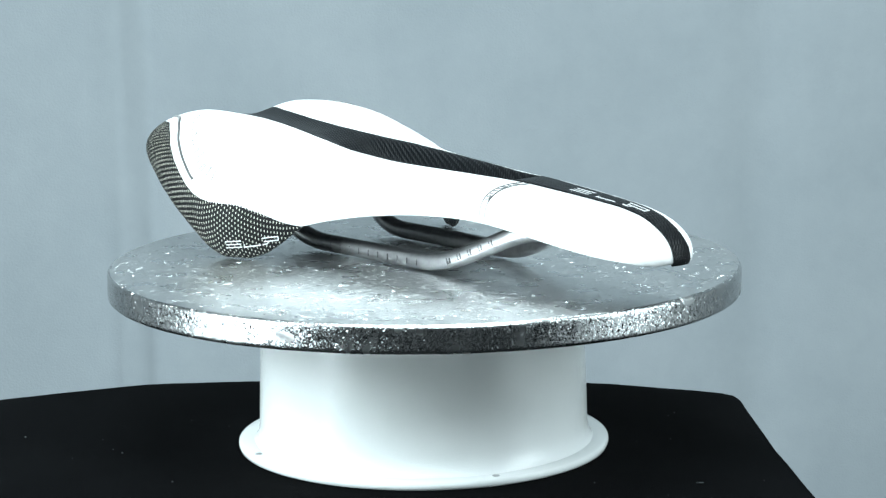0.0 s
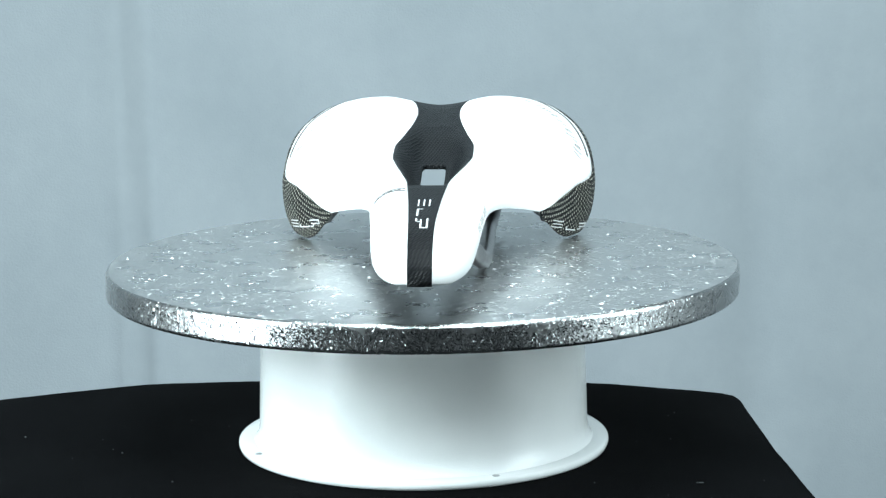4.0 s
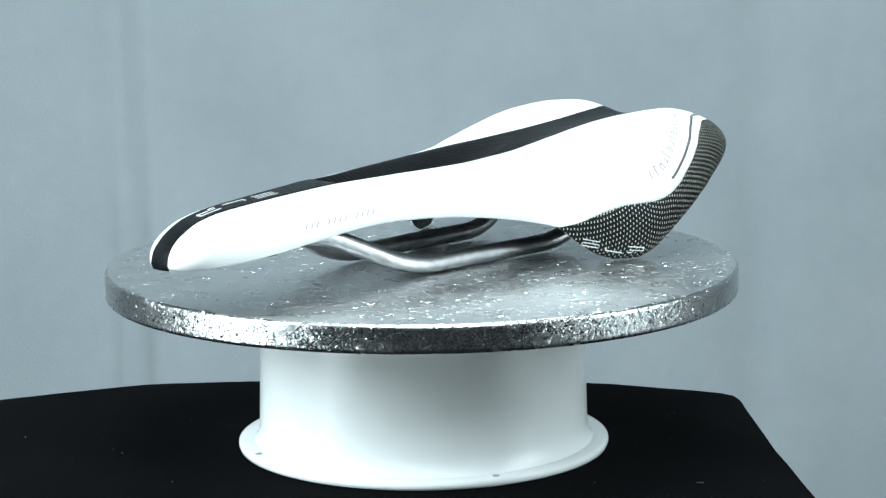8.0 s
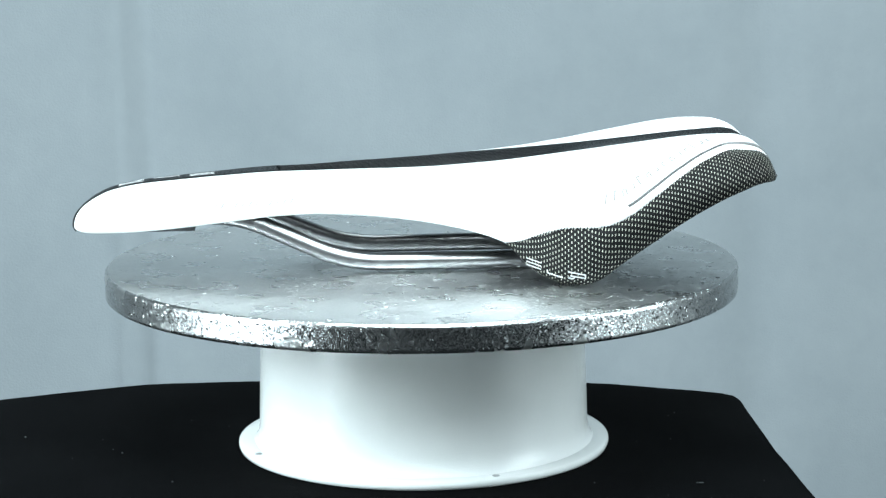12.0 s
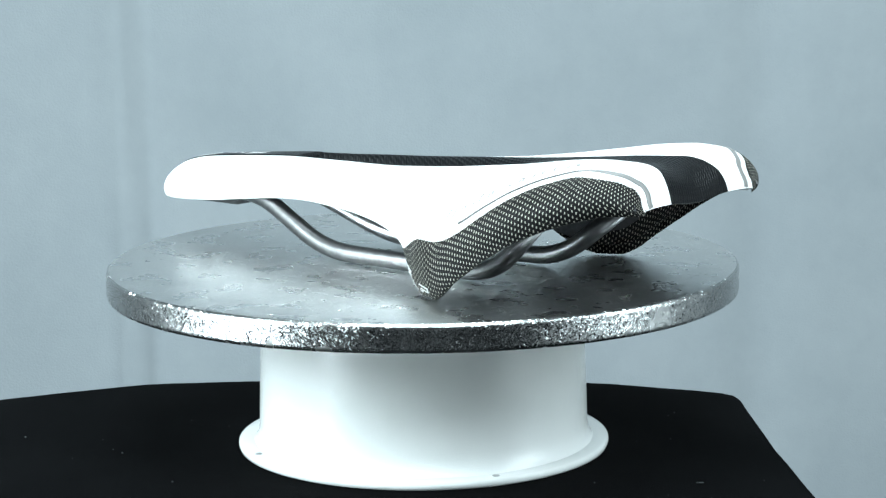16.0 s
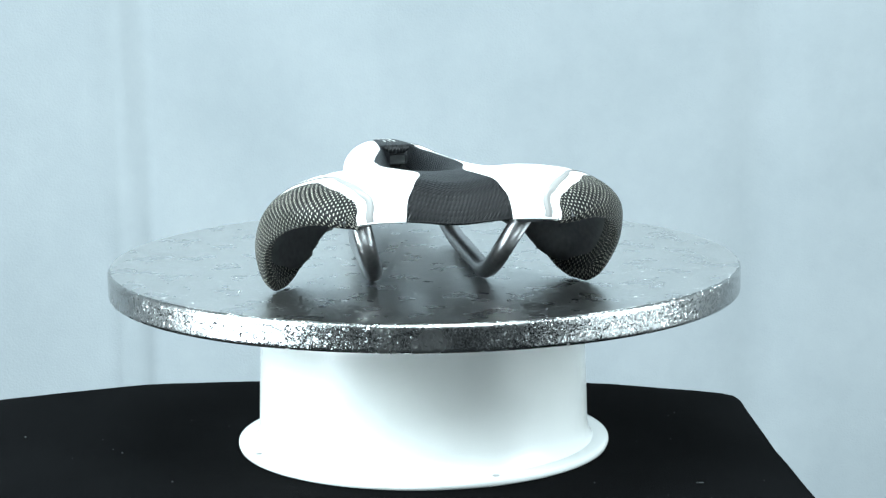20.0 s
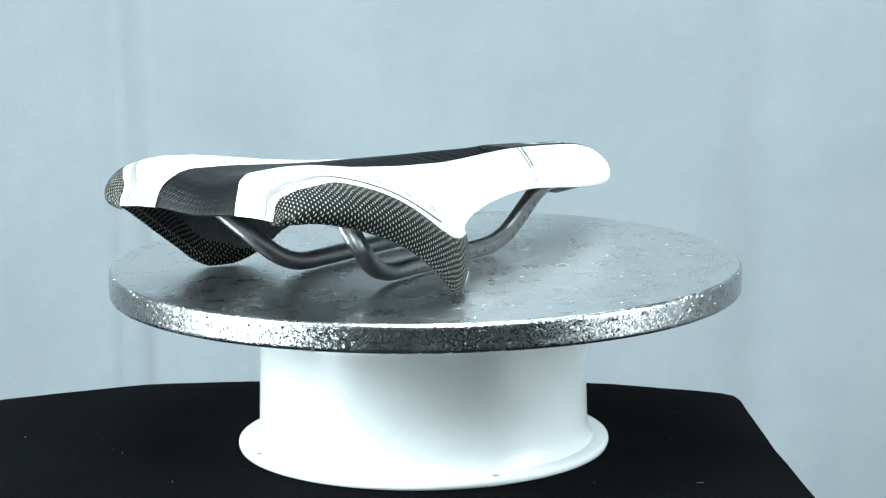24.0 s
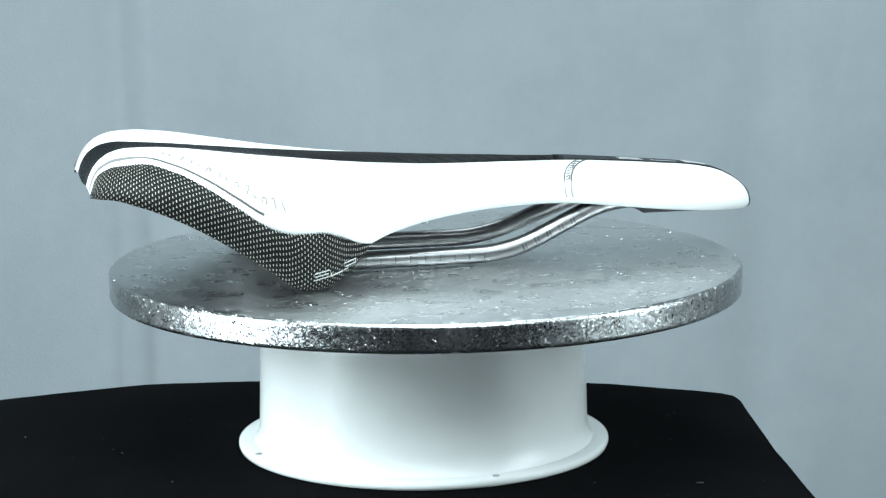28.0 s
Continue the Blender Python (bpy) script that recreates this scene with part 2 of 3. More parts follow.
def smooth_path(points, step=12):
    """Catmull-Rom points through a few corners."""
    p = [Vector(q) for q in points]
    p = [p[0] * 2 - p[1]] + p + [p[-1] * 2 - p[-2]]
    out = []
    for i in range(1, len(p) - 2):
        for k in range(step):
            t = k / step
            out.append(0.5 * ((2 * p[i]) + (p[i + 1] - p[i - 1]) * t + (2 * p[i - 1] - 5 * p[i] + 4 * p[i + 1] - p[i + 2]) * t * t + (3 * p[i] - p[i - 1] - 3 * p[i + 1] + p[i + 2]) * t ** 3))
    out.append(p[-2])
    return out


def rounded_path(points, radius, arc=8):
    """Straight runs joined by rounded bends."""
    p = [Vector(q) for q in points]
    out = [p[0]]
    for a, b, c in zip(p, p[1:], p[2:]):
        r = min(radius, (a - b).length * 0.48, (c - b).length * 0.48)
        s, e = b + (a - b).normalized() * r, b + (c - b).normalized() * r
        for k in range(arc + 1):
            t = k / arc
            out.append(s * (1 - t) ** 2 + b * 2 * t * (1 - t) + e * t * t)
    out.append(p[-1])
    return out


def slab(x0, x1, y0, y1, z0, z1, bevel=0.0):
    bm = bmesh.new()
    bmesh.ops.create_cube(bm, size=1.0)
    bmesh.ops.transform(bm, verts=bm.verts, matrix=Matrix.LocRotScale(((x0 + x1) / 2, (y0 + y1) / 2, (z0 + z1) / 2), None, (x1 - x0, y1 - y0, z1 - z0)))
    if bevel:
        bmesh.ops.bevel(bm, geom=list(bm.edges), offset=bevel, segments=2, affect="EDGES")
    return bm


# ---- the room ----
FLOOR_Z = -0.82


def room():
    for name, box in (("floor", (-1.9, 1.9, -2.2, 1.3, FLOOR_Z - 0.1, FLOOR_Z)), ("ceiling", (-1.9, 1.9, -2.2, 1.3, 1.7, 1.8)),
                      ("wall_north", (-1.9, 1.9, 1.2, 1.3, FLOOR_Z, 1.7)), ("wall_south", (-1.9, 1.9, -2.2, -2.1, FLOOR_Z, 1.7)),
                      ("wall_west", (-1.9, -1.8, -2.1, 1.2, FLOOR_Z, 1.7)), ("wall_east", (1.8, 1.9, -2.1, 1.2, FLOOR_Z, 1.7))):
        ob = part(name, slab(*box), FLOOR if name == "floor" else UNLIT_PAINT if name == "wall_south" else PAINT, smooth=False)
        tagged(ob, {"floor": "plain grey floor of the studio room", "ceiling": "plain grey ceiling of the studio room"}.get(name, "plain grey painted wall of the studio room"), name.split("_")[0], kind="structure")


def backdrop():
    """Hanging cloth with a vertical fold and shallow waves."""
    rows = []
    for i in range(61):
        z = FLOOR_Z + 0.01 + i * (1.45 - FLOOR_Z) / 60
        row = []
        for j in range(241):
            x = -1.2 + 2.4 * j / 240
            c = x + 0.214 + 0.02 * z + 0.006 * noise.noise((z * 9, 4.0, 0.0)) + 0.002 * noise.noise((z * 30, 8.0, 0.0))
            y = 0.75 + 0.006 * math.sin(4.1 * x + 0.6) + 0.003 * math.sin(9.0 * x + 0.8 * z)
            y -= 0.012 * math.exp(-(c / 0.006) ** 2)
            y += 0.005 * math.exp(-((c - 0.018) / 0.010) ** 2)
            y += 0.005 * math.exp(-((x - 0.245) / 0.02) ** 2)
            y += 0.004 * noise.noise((x * 5, z * 4, 1.3))
            row.append((x, y, z))
        rows.append(row)
    ob = solid(part("backdrop", sheet(rows, flip=True), BACK_CLOTH), 0.003, 0.0)
    tagged(ob, "pale blue-grey cloth backdrop hanging with a soft vertical fold", "backdrop", kind="structure")


TABLE_Z = -0.0757


def table_outline():
    """The table top's edge, anticlockwise from the front left."""
    pts = [(-0.34, -0.55), (0.17, -0.55), (0.158, -0.25), (0.1463, -0.0901), (0.1414, -0.0205), (0.1390, 0.0500), (0.1387, 0.066), (0.1368, 0.0750), (0.132, 0.0797)]
    back = curve([(-0.36, -0.078), (-0.25, 0.036), (-0.1878, 0.0828), (-0.1528, 0.1005), (-0.1159, 0.1107), (-0.0752, 0.1146), (0.0, 0.1126), (0.0731, 0.1022), (0.1125, 0.0893), (0.132, 0.0797)])
    for k in range(1, 41):
        x = 0.132 - k * (0.132 + 0.34) / 40
        pts.append((x, back(x)))
    return pts


def table():
    top = table_outline()
    fine = []
    n = len(top)
    for i in range(n):
        a, b = Vector(top[i]), Vector(top[(i + 1) % n])
        m = max(1, int((b - a).length / 0.012))
        fine += [a.lerp(b, k / m) for k in range(m)]
    bm = bmesh.new()
    c = Vector((-0.02, -0.2))
    rings = []
    for s in (0.25, 0.5, 0.75, 0.9, 0.97, 0.992):
        rings.append([(*(c + (q - c) * s), TABLE_Z + 0.0006 * noise.noise((q.x * 30 * s, q.y * 30 * s, s))) for q in fine])
    drop = TABLE_Z - FLOOR_Z - 0.004
    for k, (out, dz) in enumerate(((0.0, 0.0025), (0.003, 0.008), (0.006, 0.03), (0.012, 0.10), (0.02, 0.25), (0.03, 0.5), (0.04, drop))):
        ring = []
        for i, q in enumerate(fine):
            d = (q - c).normalized()
            wave = 0.02 * dz / drop * math.sin(i * 0.55) + 0.006 * min(1, dz / 0.1) * math.sin(i * 0.23)
            ring.append((*(q + d * (out + wave)), TABLE_Z - dz))
        rings.append(ring)
    vs = [[bm.verts.new(q) for q in r] for r in rings]
    hub = bm.verts.new((*c, TABLE_Z))
    m = len(fine)
    for k in range(m):
        bm.faces.new((hub, vs[0][k], vs[0][(k + 1) % m]))
    for a, b in zip(vs, vs[1:]):
        for k in range(m):
            bm.faces.new((a[k], b[k], b[(k + 1) % m], a[(k + 1) % m]))
    bmesh.ops.recalc_face_normals(bm, faces=bm.faces)
    ob = part("tablecloth", bm, BLACK_CLOTH)
    tagged(ob, "black velvet cloth draped over the table under the turntable", "tablecloth")
    tb = new("table")
    tagged(tb, "small wooden table hidden under a black cloth", "table")
    part("tabletop", slab(-0.30, 0.11, -0.5, 0.04, TABLE_Z - 0.03, TABLE_Z - 0.004, 0.003), FLOOR, tb)
    for x in (-0.27, 0.07):
        for y in (-0.46, 0.0):
            part("leg", slab(x - 0.02, x + 0.02, y - 0.02, y + 0.02, FLOOR_Z, TABLE_Z - 0.03, 0.002), FLOOR, tb)


def lint():
    """Specks of dust on the black cloth."""
    bm = bmesh.new()
    rng = random.Random(4)
    spots = [(-0.1657, 0.013, 0.8), (-0.1223, -0.0144, 0.8), (-0.0977, -0.0584, 0.7), (0.1043, -0.0688, 2.6)]
    spots += [(rng.uniform(-0.2, 0.13), rng.uniform(-0.1, 0.07), rng.uniform(0.2, 0.35)) for _ in range(26)]
    for x, y, size in spots:
        if x * x + y * y < 0.0068:
            continue
        m = pose(x, y, TABLE_Z + 0.0005, rng.uniform(-8, 8), rng.uniform(-8, 8), rng.uniform(-25, 25)) @ Matrix.Diagonal((size * 0.0011, 0.0005, 0.0004, 1))
        bmesh.ops.create_icosphere(bm, subdivisions=1, radius=0.6, matrix=m)
    tagged(part("lint", bm, LINT), "tiny pale specks of lint on the black cloth", "lint", kind="stuff")


# ---- the turntable ----
BASE_X = -0.0008


def turntable():
    base = new("turntable_base")
    base.location = (BASE_X, 0, 0)
    tagged(base, "glossy white plastic drum base with flange on black cloth", "turntable base")
    part("drum", lathe([(0.0, -0.0128), (0.0640, -0.0128), (0.0650, -0.0131), (0.0653, -0.0140), (0.06535, -0.0155), (0.06675, -0.0640), (0.0668, -0.0660), (0.0676, -0.0705), (0.0690, -0.0722)], 160), PLASTIC, base)
    part("flange", lathe([(0.0685, -0.0722), (0.0743, -0.0722), (0.0752, -0.0727), (0.0754, -0.0738), (0.0750, -0.0752), (0.0740, -0.0756), (0.030, -0.0756)], 160), PLASTIC, base)
    for x, y in SCREWS:
        # closed low disc; the hole's inner shade is put into its grey
        bm = lathe([(0.0, -0.0719), (0.0012, -0.0719), (0.0015, -0.0722)], 16)
        bmesh.ops.translate(bm, verts=bm.verts, vec=(x, y, 0))
        part("screw_hole", bm, HOLE_SHADE, base)


SCREWS = [(0.0275, -0.0662), (-0.0655, -0.0300), (0.0655, 0.030), (-0.0275, 0.0662)]


def board():
    """Silver foil cake board that turns, a little off its axis."""
    ob = new("cake_board")
    tagged(ob, "round silver foil cake board with a crinkled foil rim", "cake board")
    cx, cy = 0.0008, -0.0003
    R, th = 0.127, 0.0111
    part("foil_top", lathe([(0.0, 0.0), (0.06, 0.0), (0.1245, 0.0), (0.1258, -0.0003)], 192, cx, cy), FOIL_TOP, ob)
    part("foil_rim", lathe([(0.1258, -0.0003), (0.1266, -0.0008), (R - 0.0001, -0.0013), (R, -0.0018), (R, -0.0026), (R, -0.006), (R, -th + 0.002), (R, -th + 0.0012), (R - 0.0002, -th + 0.0005), (0.1262, -th), (0.118, -th - 0.0002)], 256, cx, cy, 0.127), FOIL_RIM, ob, "crinkled silver foil rim")
    part("underside", lathe([(0.118, -th - 0.0002), (0.06, -th - 0.0004), (0.0, -th - 0.0004)], 96, cx, cy), PAINT, ob, "white paper underside")
    part("turning_pin", lathe([(0.0, -th), (0.02, -th), (0.02, -th - 0.0016), (0.0, -th - 0.0016)], 32), SHELL, ob)
    return ob


# ---- the saddle: x forward, y to its left, z up, millimetres ----
Z_MID = curve([(-135.4, 36.8), (-133.8, 40), (-131.4, 43.4), (-126.5, 47), (-118, 48.9), (-105, 48.8), (-90, 47.8), (-60, 44.8), (-30, 42.5), (0, 40.6), (30, 39.5), (45, 38.9), (60, 38.7), (80, 37.3), (101, 35.5), (112, 34.4), (123.7, 32.0), (130, 29.2), (135, 25.8), (138, 22.2), (139.4, 19.2)])
Z_TOP = curve([(-135.4, 38.0), (-134.4, 41.5), (-132.4, 45.4), (-129, 49.2), (-125.5, 51.3), (-120, 52.7), (-112, 52.9), (-101, 52.1), (-80, 49.0), (-59, 45.8), (-35, 43.1), (0, 40.9), (30, 39.8), (45, 39.1), (60, 38.7), (80, 37.3), (101, 35.5), (112, 34.4), (123.7, 32.0), (130, 29.2), (135, 25.8), (138, 22.2), (139.4, 19.2)])
Y_TOP = curve([(-135, 22), (-110, 27), (-80, 24), (-40, 18), (0, 13), (40, 7), (60, 5), (100, 3), (139, 1)])
WIDE = curve([(-135.4, 35), (-133.8, 41.2), (-131, 46.2), (-128, 49.6), (-124, 53), (-118, 57), (-112, 60), (-105, 62.6), (-95, 65.6), (-85, 67.2), (-75, 67.6), (-68, 67), (-60, 65), (-50, 60), (-40, 52), (-30, 44.5), (-20, 37.5), (0, 29.5), (20, 25.2), (45, 22.6), (60, 21.6), (90, 19.8), (110, 18.3), (120, 16.8), (130, 13.6), (135, 10.2), (138, 6.2), (139.4, 2.2)])
Z_SIDE = curve([(-135.4, 37.2), (-130, 39.5), (-117, 38.5), (-105, 35.5), (-95, 32), (-85, 26.5), (-75, 21), (-68, 18), (-60, 15), (-50, 15), (-40, 17), (-28, 19.8), (0, 23.6), (20, 25.0), (45, 26.2), (60, 25.6), (90, 22.8), (120, 20.6), (135, 19), (139.4, 17.6)])
Y_EDGE = curve([(-135.4, 34.5), (-131, 44.5), (-124, 51), (-117, 55.5), (-105, 60.5), (-95, 63.5), (-85, 64.5), (-72, 63.5), (-60, 59.5), (-50, 55), (-40, 49.5), (-30, 43.2), (-20, 36.2), (0, 27.8), (20, 23.6), (45, 20.8), (60, 19.8), (90, 18), (110, 16.6), (120, 15), (130, 11.6), (135, 8.4), (138, 4.6), (139.4, 1.4)])
Z_EDGE = curve([(-135.4, 35.8), (-129, 36.6), (-117, 34.0), (-105, 29.4), (-94, 23.8), (-83, 16.8), (-72, 9.2), (-63, 2.4), (-58, 0.5), (-51, 0.5), (-43.5, 2.6), (-36, 8), (-29, 14.4), (-20, 17), (0, 20.4), (23, 22.6), (43, 23.3), (56, 22.8), (78, 20.4), (100, 17.8), (123, 16.1), (134, 15.6), (139.4, 16.4)])
STRIP = curve([(-135.4, 18.6), (-132, 17.4), (-129, 15.6), (-124, 13.9), (-120, 12.7), (-113, 11.2), (-106, 10.2), (-96, 9.3), (-88, 9.1), (-76, 9.8), (-50, 13), (-25, 16.2), (-8, 16.2), (10, 14.2), (30, 11), (50, 8), (60, 7.4), (90, 5.7), (120, 4.6), (139.4, 4.2)])
SINK = curve([(-66, 0), (-54, 1.6), (-40, 5.2), (-26, 7.5), (0, 9.0), (50, 9.0), (56.5, 8.5), (57.5, 0)])
HOLE_HALF = curve([(-26, 3.8), (-23, 4.8), (0, 4.8), (30, 4.0), (57, 3.2)])
HOLE_FRONT = 57.2
WEAVE_Z = curve([(-135.4, 37.0), (-133.5, 42.2), (-131, 45.6), (-126, 48.2), (-116, 49.4), (-105, 46.6), (-94, 41), (-83, 33.4), (-75, 27.8), (-68, 24.4), (-62, 23.0), (-52, 22.4), (-43.5, 19.8), (-38, 17.2), (-35, 15.9), (-31, 14.8), (-28.5, 14.3)])
TAU = math.pi / 2


def section(x, s):
    """The half section at x, at s from 0 (middle) over 1 (crown) and 2 (widest) to 3 (lower edge)."""
    zc, zt, yk, w = Z_MID(x), Z_TOP(x), Y_TOP(x), WIDE(x)
    zs, ye, ze = Z_SIDE(x), Y_EDGE(x), Z_EDGE(x)
    yk = min(yk, w * 0.6)
    zs = min(zs, zt - 0.6)
    if s <= 1:
        t = s * s * (3 - 2 * s)
        return yk * s, zc + (zt - zc) * t
    if s <= 2:
        a = (s - 1) * TAU
        return yk + (w - yk) * math.sin(a), zs + (zt - zs) * math.cos(a)
    a = (s - 2) * TAU
    return ye + (w - ye) * math.cos(a), zs + (ze - zs) * math.sin(a)


def s_at_y(x, y):
    lo, hi = 0.0, 2.0
    for _ in range(24):
        mid = (lo + hi) / 2
        if section(x, mid)[0] < y:
            lo = mid
        else:
            hi = mid
    return lo


def WEAVE_TOP(x):
    """Where the woven wing cover begins on the half section at x."""
    lo, hi, goal = 1.0, 3.0, WEAVE_Z(x)
    for _ in range(24):
        mid = (lo + hi) / 2
        if section(x, mid)[1] > goal:
            lo = mid
        else:
            hi = mid
    return lo


def along_edge(x):
    """The length of the flank from its rear end to x, in metres."""
    total, last = 0.0, None
    for i in range(61):
        k = -135.4 + (x + 135.2) * i / 60
        q = (k, *section(k, 2.0))
        if last:
            total += math.dist(q, last)
        last = q
    return total / 1000


def along_middle(x):
    total, last = 0.0, None
    for i in range(61):
        k = -135.4 + (x + 135.2) * i / 60
        q = (k, Z_MID(k))
        if last:
            total += math.dist(q, last)
        last = q
    return total / 1000


def on_saddle(x, s, side=1, lift=0.0):
    """A point of the cover in metres, lifted off it by some millimetres."""
    y, z = section(x, s)
    if lift:
        y0, z0 = section(x, max(0, s - 0.02))
        y1, z1 = section(x, min(3, s + 0.02))
        n = Vector((z0 - z1, y1 - y0))
        n.normalize()
        y, z = y + n.x * lift, z + n.y * lift
    return Vector((x / 1000, side * y / 1000, z / 1000))


def stations(x0, x1, n):
    """Places from x0 to x1, closer together near both ends."""
    return [x0 + (x1 - x0) * (0.5 - 0.5 * math.cos(math.pi * i / n)) for i in range(n + 1)]


def cover(xs, s_from, s_to, cols, side, lift=0.0):
    rows, uvs = [], []
    for x in xs:
        a, b = s_from(x), s_to(x)
        pts = [on_saddle(x, a + (b - a) * j / cols, side, lift) for j in range(cols + 1)]
        run, uv = [0.0], []
        for q, r in zip(pts, pts[1:]):
            run.append(run[-1] + (r - q).length)
        rows.append(pts)
        uvs.append([(x / 1000, run[-1] - run[j]) for j in range(cols + 1)])
    return sheet(rows, uvs, flip=side > 0)


def band(points, normals, half, mat, parent, name, label=""):
    """A thin raised ribbon along points."""
    rows = [[], [], [], []]
    wide = half if isinstance(half, list) else [half] * len(points)
    for i, q in enumerate(points):
        half = wide[i]
        d = (points[min(i + 1, len(points) - 1)] - points[max(i - 1, 0)]).normalized()
        side = d.cross(normals[i]).normalized()
        up = normals[i] * 0.00018
        rows[0].append(q - side * half), rows[1].append(q - side * half * 0.8 + up), rows[2].append(q + side * half * 0.8 + up), rows[3].append(q + side * half)
    return part(name, sheet(rows), mat, parent, label)


def normal_at(x, s, side):
    a = on_saddle(x + 0.4, s, side) - on_saddle(x - 0.4, s, side)
    b = on_saddle(x, min(3, s + 0.03), side) - on_saddle(x, max(0, s - 0.03), side)
    n = a.cross(b)
    if side < 0:
        n = -n
    return n.normalized()


def glyph(kind, place, along, up, out, wide, tall, mat, parent):
    """One plain mark of three short bars, laid on the cover."""
    bars = {"a": [(0, 0.88, 1, 1), (0.03, 0.44, 0.97, 0.56), (0, 0, 1, 0.12)], "b": [(0, 0, 1, 0.16), (0, 0.16, 0.06, 0.5)],
            "c": [(0, 0.86, 1, 1), (0.1, 0.36, 1, 0.5), (0.94, 0.5, 1, 0.86), (0, 0, 0.3, 0.14), (0.3, 0.14, 0.36, 0.36)]}[kind]
    bm = bmesh.new()
    for x0, y0, x1, y1 in bars:
        vs = []
        for lift in (-0.0004, 0.00008):
            for x, y in ((x0, y0), (x1, y0), (x1, y1), (x0, y1)):
                vs.append(bm.verts.new(place + along * ((x - 0.5) * wide) + up * ((y - 0.5) * tall) + out * lift))
        for f in ((0, 3, 2, 1), (4, 5, 6, 7), (0, 1, 5, 4), (1, 2, 6, 5), (2, 3, 7, 6), (3, 0, 4, 7)):
            bm.faces.new([vs[k] for k in f])
    bmesh.ops.recalc_face_normals(bm, faces=bm.faces)
    return part("mark", bm, mat, parent, smooth=False)


def saddle():
    ob = new("bicycle_saddle")
    tagged(ob, "white and black bicycle saddle with woven wing covers and metal rails", "bicycle saddle")
    full = stations(-135.4, 139.4, 150)
    # middle strip, in one sheet, with a sunken channel and an opening
    def strip_point(x, f):
        b = min(STRIP(x), WIDE(x) * 0.98)
        y = b * f
        s = s_at_y(x, abs(y))
        q = on_saddle(x, s, 1 if y >= 0 else -1)
        k = min(1, (1 - abs(f)) * 1.5)
        if -64 < x < 57.5:
            q.z -= SINK(x) / 1000 * (k * k * (3 - 2 * k)) * 1.0
        q.z += 0.0001
        return q
    rows, uvs = [], []
    for x in stations(-135.4, -26.0, 70)[:-1] + [-26.0 + 83.2 * i / 60 for i in range(61)]:
        h = HOLE_HALF(max(x, -26.0)) / STRIP(max(x, -26.0))
        fs = [-1 + (1 - h) * j / 10 for j in range(10)] + [-h + 2 * h * j / 8 for j in range(9)] + [h + (1 - h) * (j + 1) / 10 for j in range(10)]
        rows.append([strip_point(x, f) for f in fs])
        uvs.append([(along_middle(x), STRIP(x) * f / 1000) for f in fs])
    bm = sheet(rows, uvs, flip=True)
    for face in list(bm.faces):
        q = face.calc_center_median()
        if q.x > -0.026 and abs(q.y) * 1000 < HOLE_HALF(q.x * 1000) - 0.1:
            bm.faces.remove(face)
    bmesh.ops.delete(bm, geom=[v for v in bm.verts if not v.link_faces], context="VERTS")
    solid(part("rear_strip", bm, BLACK, ob, "black textured middle strip sloping to a long opening"), 0.002)
    rows, uvs = [], []
    for i in range(49):
        x = 57.2 + (132 - 57.2) * i / 48
        rows.append([strip_point(x, -1 + j / 8) + Vector((0, 0, 0.0002)) for j in range(17)])
        uvs.append([(along_middle(x), STRIP(x) * (-1 + j / 8) / 1000) for j in range(17)])
    tip = smooth_path([(0.132, 0, Z_MID(132) / 1000 + 0.0003), (0.1352, 0, 0.0259), (0.1386, 0, 0.0222), (0.1398, 0, 0.0188), (0.1398, 0, 0.0170), (0.1390, 0, 0.0155)], 6)[1:]
    for i, q in enumerate(tip):
        half = 0.0043
        steep = min(1, i / 14)
        rows.append([Vector((q.x - 0.0001 - 28 * steep * (half * f) ** 2, half * f, q.z - 12 * (1 - steep) * (half * f) ** 2)) for f in [-1 + j / 8 for j in range(17)]])
        uvs.append([(along_middle(132) + 0.0007 * (i + 1), half * (-1 + j / 8)) for j in range(17)])
    solid(part("nose_strip", sheet(rows, uvs, flip=True), BLACK, ob, "black textured nose strip"), 0.0015)
    # white halves and woven wing covers
    reach = curve([(-135.4, 0.3), (-131, 4), (-126, 10), (-115, 17), (-95, 17), (-70, 14), (-60, 12), (-52, 9), (-45, 5), (-32, 0.4), (-28.5, 0.3)])
    def under_edge(x):
        """How far the weave reaches up inside the wing."""
        s, gone, last = 3.0, 0.0, section(x, 3.0)
        while gone < reach(x) and s > 1.2:
            s -= 0.01
            q = section(x, s)
            gone += math.dist(q, last)
            last = q
        return s
    def s_strip(x):
        return s_at_y(x, min(STRIP(x), WIDE(x) * 0.98))
    for side in (1, -1):
        bm = cover(full, s_strip, lambda x: max(s_strip(x), min(3.0, WEAVE_TOP(x))) if x < -28.5 else 3.0, 26, side)
        solid(part("cover_panel", bm, WHITE, ob, "smooth white cover panel"), 0.0024)
        wx = stations(-135.4, -28.5, 300)
        rows, uvs = [], []
        for x in wx:
            far = along_edge(x)
            top = min(2.999, WEAVE_TOP(x) + 0.010 * math.sin(far / 0.00135 * math.tau))
            pts = [on_saddle(x, min(2.999, top), side, -0.5)] + [on_saddle(x, top + (3 - top) * j / 16, side, 0.15) for j in range(17)]
            pts.append(on_saddle(x, 3.0, side, -1.6) + Vector((0, 0, -0.0007)))
            inner = under_edge(x)
            pts += [on_saddle(x, 3 - (3 - inner) * j / 10, side, -1.9 - min(1, reach(x) / 6) * (1.5 + 1.2 * min(1, j / 3))) for j in range(11)]
            run = [0.0]
